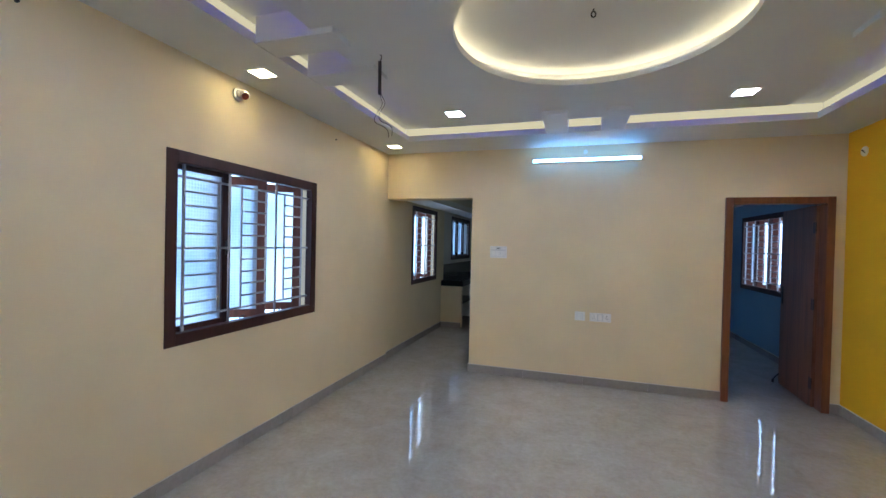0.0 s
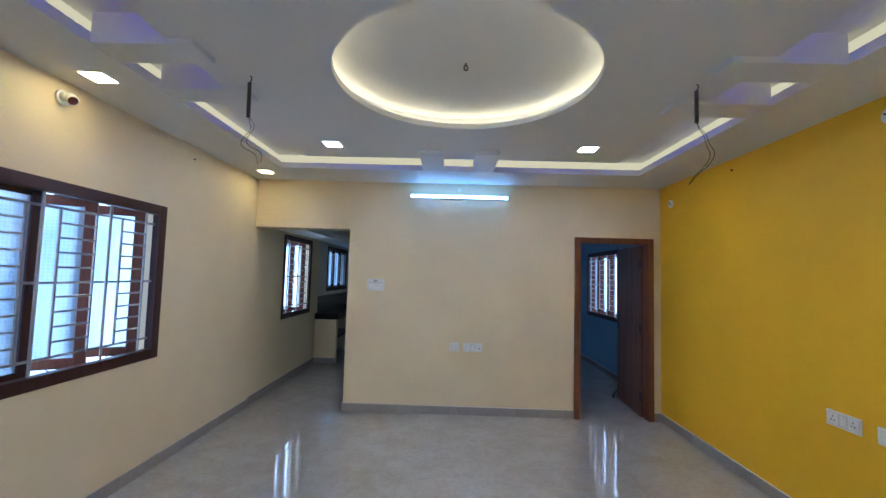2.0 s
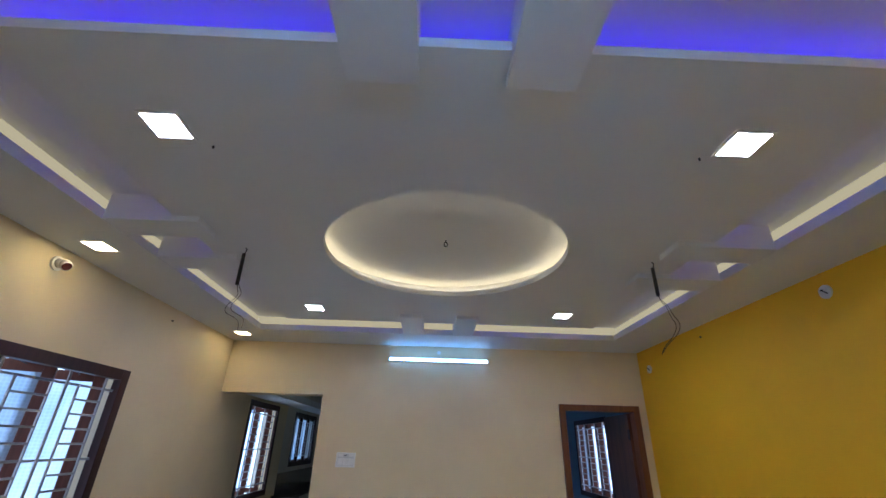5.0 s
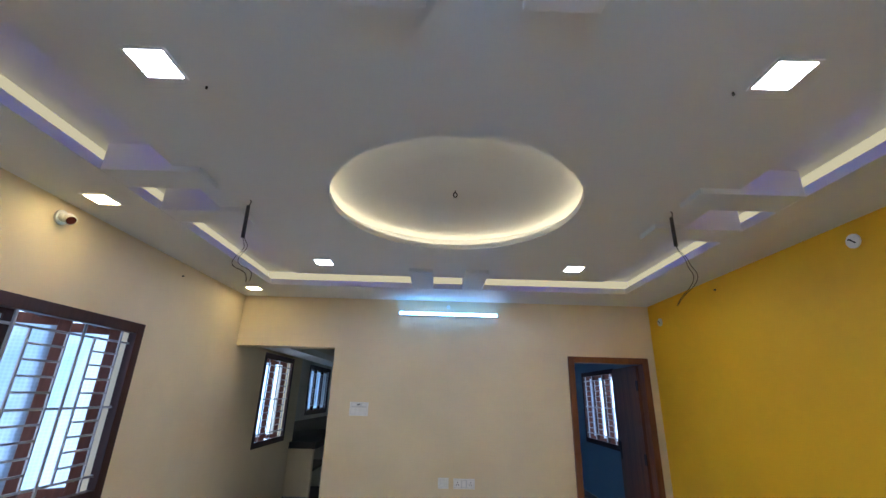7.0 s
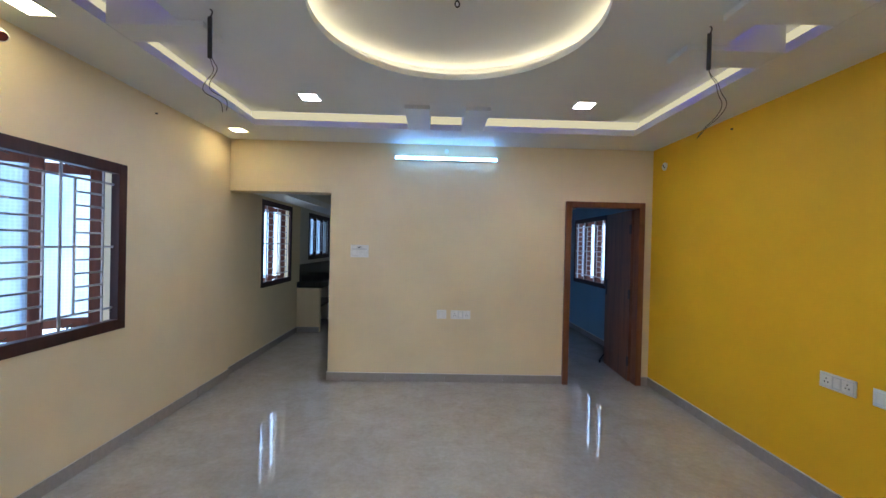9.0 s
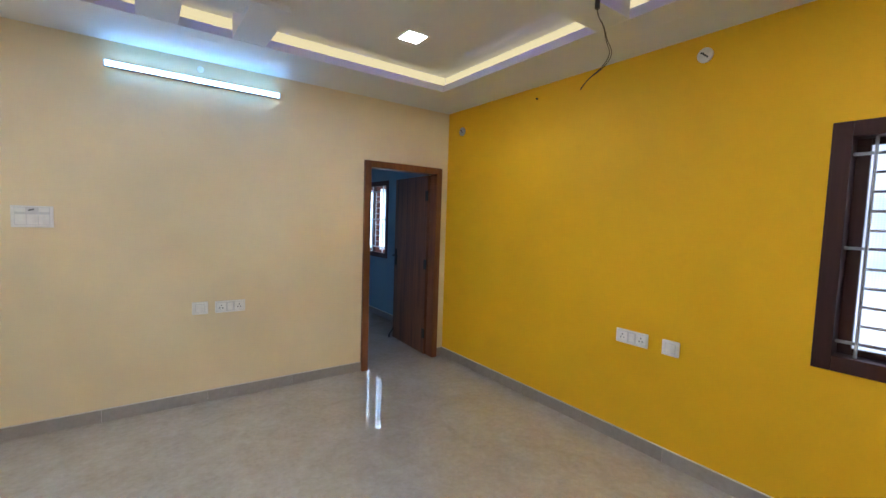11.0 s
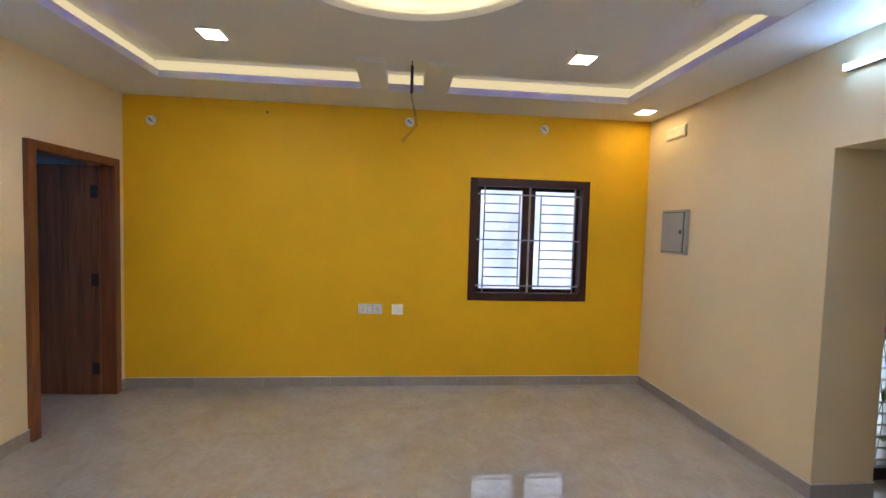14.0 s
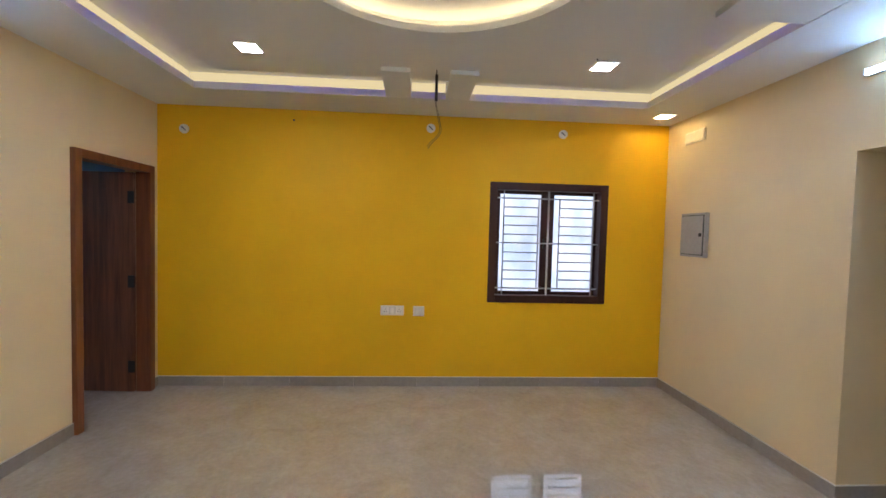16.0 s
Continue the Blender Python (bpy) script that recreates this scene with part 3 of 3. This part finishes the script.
for r in ((g0 - 0.085, g0, 0.0, 2.06), (g1, sw, 0.0, 2.06), (0.0, 0.06, 0.0, 2.06), (g0, g1, 1.95, 2.06), (0.06, g0 - 0.085, 1.95, 2.06), (g0, g1, 0.0, 0.082), (0.06, g0 - 0.085, 0.0, 0.082)):
    part("frame", boxes((r[0], r[1], -0.09, 0.0, r[2], r[3]), bevel=0.003), WIN_WOOD, screen)
part("side_panel", boxes((0.06, g0 - 0.085, -0.06, -0.02, 0.082, 1.95), bevel=0.003), DOOR_WOOD, screen)
pane = part("pane", boxes((g0 - 0.004, g1 + 0.004, -0.032, -0.026, 0.08, 1.954)), frosted("milky_glass", (0.50, 0.53, 0.54), 200.0), screen, "white obscure glass")
pane.visible_shadow = False
for k in range(25):
    if k % 6:
        z = 0.135 + 0.0745 * k
        part("grille_bar", boxes((g0, g1, -0.018, -0.008, z - 0.0055, z + 0.0055)), BAR_PAINT, screen)
for z in (0.135, 0.582, 1.029, 1.476, 1.90):
    part("grille_bar", boxes((g0 - 0.045, g1, -0.0075, 0.0045, z - 0.007, z + 0.007), bevel=0.002), BAR_PAINT, screen)
part("grille_bar", boxes((g0 + 0.002, g0 + 0.022, 0.005, 0.011, 0.09, 1.94), bevel=0.002), BAR_PAINT, screen)


def petals(bm, cx, cz, r, n, w, start=0.3):
    for i in range(n):
        a = start + 2 * math.pi * i / n
        d, s = Vector((math.cos(a), 0, math.sin(a))), Vector((-math.sin(a), 0, math.cos(a)))
        o = Vector((cx, 0, cz))
        prof = [(0.12, 0.0), (0.4, w * 0.8), (0.7, w), (1.0, 0.0), (0.7, -w), (0.4, -w * 0.8)]
        lo = [bm.verts.new(o + d * (r * u) + s * (r * v)) for u, v in prof]
        hi = [bm.verts.new(v.co + Vector((0, 0.0015, 0))) for v in lo]
        bm.faces.new(lo), bm.faces.new(hi[::-1])
        for k in range(6):
            bm.faces.new((lo[k], lo[(k + 1) % 6], hi[(k + 1) % 6], hi[k]))


at = pose(0, -0.0255, 0)
gx = g0 + 0.10


def bloom(x, z, r, n, w, material, start=0.3):
    """A painted flower: pointed petals round a pale heart."""
    bm = bmesh.new()
    petals(bm, x, z, r, n, w, start)
    flower = part("flower", bm, material, screen, at=at)
    bm = bmesh.new()
    petals(bm, x, z, r * 0.36, 6, 0.20, start + 0.3)
    part("flower_heart", bm, CREAMY, flower, at=pose(0, 0.002, 0))


for dx, z, r, n, w, mat in ((0.0, 1.835, 0.066, 6, 0.24, RED), (0.055, 1.80, 0.040, 4, 0.28, RED), (-0.030, 1.615, 0.058, 5, 0.27, ORANGE), (0.012, 1.585, 0.034, 3, 0.26, ORANGE),
                            (0.010, 1.323, 0.078, 9, 0.20, PINK), (0.012, 1.020, 0.074, 9, 0.20, PINK), (-0.025, 0.800, 0.044, 3, 0.26, ORANGE), (0.10, 1.50, 0.045, 6, 0.22, RED), (0.12, 0.66, 0.045, 6, 0.22, PINK)):
    bloom(gx + dx, z, r, n, w, mat, 0.4 + z)
rng = random.Random(5)
for dx, z, a in ((0.005, 1.70, 2.4), (0.0, 1.655, 4.4), (0.03, 1.50, 1.2), (0.0, 1.475, 4.6), (0.05, 1.44, 0.4), (0.02, 1.21, 1.1), (-0.005, 1.165, 4.2), (0.04, 1.14, 0.2),
                 (-0.01, 0.905, 0.7), (0.0, 0.870, 2.6), (0.03, 0.845, 5.6), (-0.035, 0.715, 4.4), (-0.02, 0.575, 4.9), (0.0, 0.545, 1.8), (0.05, 0.50, 0.6), (0.015, 0.285, 3.6), (-0.01, 0.265, 0.4),
                 (-0.015, 0.195, 3.1), (0.03, 0.18, 0.3), (0.02, 0.125, 0.8), (0.06, 0.33, 1.9), (0.07, 0.14, 2.7)):
    bm = bmesh.new()
    petals(bm, gx + dx, z, rng.uniform(0.058, 0.082), 1, 0.24, a)
    part("leaf", bm, LEAF if rng.random() < 0.6 else LEAF_PALE, screen, at=at)
for k in (0, 1):
    bm = bmesh.new()
    pts = [(gx + 0.01 + (0.030 - 0.008 * k) * math.sin(i * 0.5 + 2.2 * k), 0.09 + i * 0.06) for i in range(30 - 12 * k)]
    for (x, z), (x2, z2) in zip(pts, pts[1:]):
        rod((x, 0.001, z), (x2, 0.001, z2), 0.003, 5, bm)
    part("stem", bm, LEAF, screen, at=at)

# ---- kitchen ----
counter = base("kitchen_counter", "built-in kitchen counter with plastered end wall and black granite top", "counter", pose(KW, 7.65, 0))
part("side_panel", boxes((0.0, 0.46, 0, 0.10, 0, 0.76)), CREAM, counter)
part("side_panel", boxes((0.0, 0.46, 1.3, 1.40, 0, 0.76)), KITCHEN_PAINT, counter)
part("shelf", boxes((0.0, 0.42, 0.10, 1.3, 0.40, 0.44)), GRANITE, counter)
part("countertop", boxes((0.0, 0.50, -0.02, 2.6, 0.76, 0.86), bevel=0.006), GRANITE, counter, "black granite worktop")
thing("splashback", boxes((KW, KW + 0.01, KY + 0.01, 10.29, 0.861, 1.14)), SPLASH, "brown glazed wall tiles above the counter", "tiles", "structure")


# ---- lamps ----
def square_lamp(x, y, z, glowing, label, group):
    lamp = base("downlight", label, "downlight", pose(x, y, z), group=group)
    h, b = 0.066, 0.078
    fr = boxes((-b, b, -b, -h, -0.006, 0.0), (-b, b, h, b, -0.006, 0.0), (-b, -h, -h, h, -0.006, 0.0), (h, b, -h, h, -0.006, 0.0))
    part("bezel", fr, PLASTIC, lamp)
    part("diffuser", boxes((-h, h, -h, h, -0.004, -0.001)), glowing, lamp, "lit square diffuser")


for x, y in ((-0.675, 1.50), (1.545, 1.465), (-0.675, 3.84), (1.54, 3.834)):
    square_lamp(x, y, P0, G_PANEL, "lit square recessed downlight in the ceiling panel", "panel downlights")
for x, y in ((-1.675, 2.585), (-1.672, 4.767), (2.505, 0.442)):
    square_lamp(x, y, B0, G_CORNER, "lit warm square downlight in the ceiling border", "border downlights")

def tube_light(at, glowing):
    tube = base("tube_light", "lit cool white batten tube light on the wall", "tube light", at, group="tube lights")
    bm = bmesh.new()
    prof = [(0.034 + 0.018 * math.sin(math.pi * i / 12), -0.017 * math.cos(math.pi * i / 12)) for i in range(13)]
    ends = [[bm.verts.new((x, y, z)) for y, z in prof] for x in (-0.564, 0.564)]
    for i in range(13):
        j = (i + 1) % 13
        bm.faces.new((ends[0][i], ends[0][j], ends[1][j], ends[1][i]))
    for e in ends:
        bm.faces.new(e)
    part("tube", bm, glowing, tube, "glowing white half-round diffuser")
    part("channel", boxes((-0.565, 0.565, 0, 0.033, -0.019, 0.019), bevel=0.003), PLASTIC, tube)
    for x in (-0.576, 0.564):
        part("end_cap", boxes((x, x + 0.012, 0, 0.055, -0.020, 0.020), bevel=0.003), PLASTIC, tube)


tube_light(pose(0.465, N, 2.51, 0, 0, 180), G_TUBE)
tube_light(pose(0.36, S, 2.495), G_TUBE_SOUTH)
thing("wire_cover", rod((0.467, N, 2.60), (0.467, N - 0.012, 2.60), 0.022, 20), PLASTIC, "small white round wire outlet above the tube light", "wire outlet")


def hanging_wire(x, y, rod_len, tail, name="fan_rod"):
    fan = base(name, "black conduit with loose fan wires hanging from the ceiling", "hanging wire", pose(x, y, P0), group="hanging fan wires")
    part("conduit", rod((0, 0, -0.04), (tail[0][0] * 0.3, 0, -rod_len), 0.011), BLACK, fan, smooth=True)
    wire("hook", [(0.0, 0, 0.0), (0.010, 0, -0.003), (0.012, 0, -0.022), (0.0, 0, -0.045)], 0.0035, BLACK, fan)
    for k in (0, 1):
        pts = [(0.0, 0, -rod_len + 0.03)] + [(a + 0.03 * k * (1 - abs(2 * i / len(tail) - 1)) + 0.006 * k, b + 0.01 * k, c + 0.012 * k) for i, (a, b, c) in enumerate(tail)]
        wire("wire", pts, 0.0019, COPPER, fan)


hanging_wire(-0.81, 2.61, 0.245, [(0.01, 0, -0.27), (0.03, 0, -0.31), (-0.04, 0.02, -0.37), (-0.045, 0.03, -0.41), (0.03, 0.03, -0.44), (0.06, 0.02, -0.47), (0.062, 0.02, -0.51)])
hanging_wire(1.745, 2.60, 0.225, [(0.0, 0, -0.25), (0.03, -0.02, -0.30), (0.03, -0.03, -0.36), (0.05, -0.05, -0.42), (0.03, -0.02, -0.48), (-0.01, 0.03, -0.53), (-0.02, 0.05, -0.57)])
hk = base("ceiling_hook", "black fan hook at the middle of the round recess", "hook", pose(CX, CY, RZ))
wire("hook", [(0, 0, 0.0), (0, 0, -0.01), (-0.011, 0, -0.02), (-0.011, 0, -0.038), (0.0, 0, -0.048), (0.011, 0, -0.038), (0.011, 0, -0.022), (0.0, 0, -0.012)], 0.004, BLACK, hk)


# ---- plates, boxes, outlets ----
def plate(name, at, w, h, modules, label, category, group=""):
    """A modular wall plate. Local x along the wall, y into the room."""
    ob = base(name, label, category, at, group=group)
    part("cover_plate", boxes((0, w, 0, 0.010, 0, h), bevel=0.003), PLASTIC, ob)
    lo, hi = [min(m[i] for m in modules) for i in (1, 3)], [max(m[i] for m in modules) for i in (2, 4)]
    part("insert", boxes((lo[0] - 0.003, hi[0] + 0.003, 0.009, 0.0115, lo[1] - 0.003, hi[1] + 0.003), bevel=0.0008), GREY_PLASTIC, ob, "pale grey insert")
    for kind, x0, x1, z0, z1 in modules:
        part(kind, boxes((x0, x1, 0.011, 0.014, z0, z1), bevel=0.0012), PLASTIC, ob)
        if kind == "socket":
            cx, cz, r = (x0 + x1) / 2, (z0 + z1) / 2, 0.0045
            for dx, dz in ((0, 0.013), (-0.011, -0.008), (0.011, -0.008)):
                part("pin_hole", rod((cx + dx, 0.0135, cz + dz), (cx + dx, 0.0146, cz + dz), r, 8), BLACK, ob)
    return ob


def on_north(x, z):
    return pose(x, N, z, 0, 0, 180)


def on_east(y, z):
    return pose(E, y, z, 0, 0, 90)


double = [("socket", 0.012, 0.08, 0.014, 0.082), ("switch", 0.092, 0.132, 0.018, 0.078), ("socket", 0.144, 0.212, 0.014, 0.082)]
plate("socket_plate", on_north(0.778, 0.715), 0.222, 0.096, double, "white double socket plate on the cream wall", "socket", "sockets")
plate("switch_plate", on_north(0.507, 0.715), 0.11, 0.10, [("switch", 0.025, 0.085, 0.02, 0.08)], "white single blank switch plate", "switch", "switches")
plate("socket_plate", on_east(2.826, 0.708), 0.228, 0.096, double, "white double socket plate on the yellow wall", "socket", "sockets")
plate("switch_plate", on_east(2.625, 0.704), 0.108, 0.098, [("switch", 0.025, 0.083, 0.02, 0.078)], "white single blank switch plate", "switch", "switches")
sb = plate("switch_board", on_north(-0.382, 1.386), 0.202, 0.14, [("switch", 0.02, 0.07, 0.10, 0.128), ("switch", 0.132, 0.182, 0.10, 0.128),
           ("switch", 0.02, 0.072, 0.02, 0.085), ("switch", 0.075, 0.127, 0.02, 0.085), ("switch", 0.13, 0.182, 0.02, 0.085)],
           "white modular switch board on the cream wall", "switch board")
part("wire_end", rod((0.118, 0.014, 0.11), (0.09, 0.022, 0.118), 0.004, 8), BLACK, sb)


def round_outlet(at, r=0.043):
    ob = base("light_point", "white round light point cover with loose wire ends", "light point", at, group="light points")
    part("cover", rod((0, 0, 0), (0, 0.012, 0), r, 28), PLASTIC, ob)
    part("wire_end", rod((-0.018, 0.016, -0.016), (0.018, 0.016, 0.016), 0.004, 8), BLACK, ob)
    part("wire_end", rod((0.006, 0.016, 0.012), (0.022, 0.016, 0.014), 0.004, 8), BLACK, ob)


for y, z in ((4.918, 2.447), (2.602, 2.547), (1.285, 2.541)):
    round_outlet(on_east(y, z))

db = base("distribution_board", "grey metal distribution board with a small black latch", "electrical box", pose(2.508, S, 1.375))
part("frame", boxes((-0.335, 0, 0, 0.035, 0, 0.395), bevel=0.004), GREY_METAL, db)
# Black slab behind the door draws the shadow in the gap round it.
part("gap_shade", boxes((-0.316, -0.019, 0.034, 0.038, 0.019, 0.376)), BLACK, db)
part("door", boxes((-0.31, -0.025, 0.037, 0.047, 0.025, 0.37), bevel=0.004), GREY_METAL, db)
part("latch", boxes((-0.303, -0.275, 0.047, 0.054, 0.185, 0.215), bevel=0.001), BLACK, db)
chime = base("chime_box", "ivory plastic cover box high on the wall", "cover box", pose(2.54, S, 2.415))
part("body", boxes((-0.27, 0, 0, 0.014, 0, 0.11), bevel=0.006), IVORY, chime)
part("cover", boxes((-0.257, -0.013, 0.013, 0.018, 0.013, 0.097), bevel=0.003), IVORY, chime)

holder = base("bulb_holder", "white angled bulb holder with dark red socket, high on the wall", "bulb holder", pose(W, 2.638, 2.565))
part("base_ring", rod((0, 0, 0), (0.014, 0, 0), 0.045, 28), PLASTIC, holder)
bm = rod((0.012, 0, 0.002), (0.055, 0, -0.004), 0.03, 24)
bmesh.ops.create_uvsphere(bm, u_segments=24, v_segments=14, radius=0.031, matrix=Matrix.Translation((0.055, 0, -0.004)))
rod((0.055, 0, -0.004), (0.078, -0.008, -0.021), 0.031, 24, bm=bm)
part("housing", bm, PLASTIC, holder, smooth=True)
part("socket", rod((0.074, -0.007, -0.018), (0.081, -0.009, -0.0235), 0.025, 24), SOCKET_RED, holder, "dark red empty socket")


def nail(p, q, r=0.0045):
    thing("nail", rod(p, q, r, 8), BLACK, "small dark screw end", "screw", group="screw ends")


nail((W, 3.914, 2.557), (W + 0.015, 3.914, 2.557), 0.007)
nail((E, 3.908, 2.57), (E - 0.015, 3.908, 2.57), 0.008)
nail((W, 1.408, 2.537), (W + 0.015, 1.408, 2.537), 0.007)
nail((-0.552, 1.615, P0), (-0.552, 1.615, P0 - 0.01))
nail((1.43, 1.56, P0), (1.43, 1.56, P0 - 0.012))
thing("access_panel", boxes((0.36, 0.53, 4.70, 4.78, B0 - 0.0015, B0), bevel=0.0005), CEIL, "small white access plate in the ceiling border", "access panel")
thing("access_panel", boxes((2.50, 2.58, 2.56, 2.73, B0 - 0.0015, B0), bevel=0.0005), CEIL, "small white access plate in the ceiling border", "access panel")
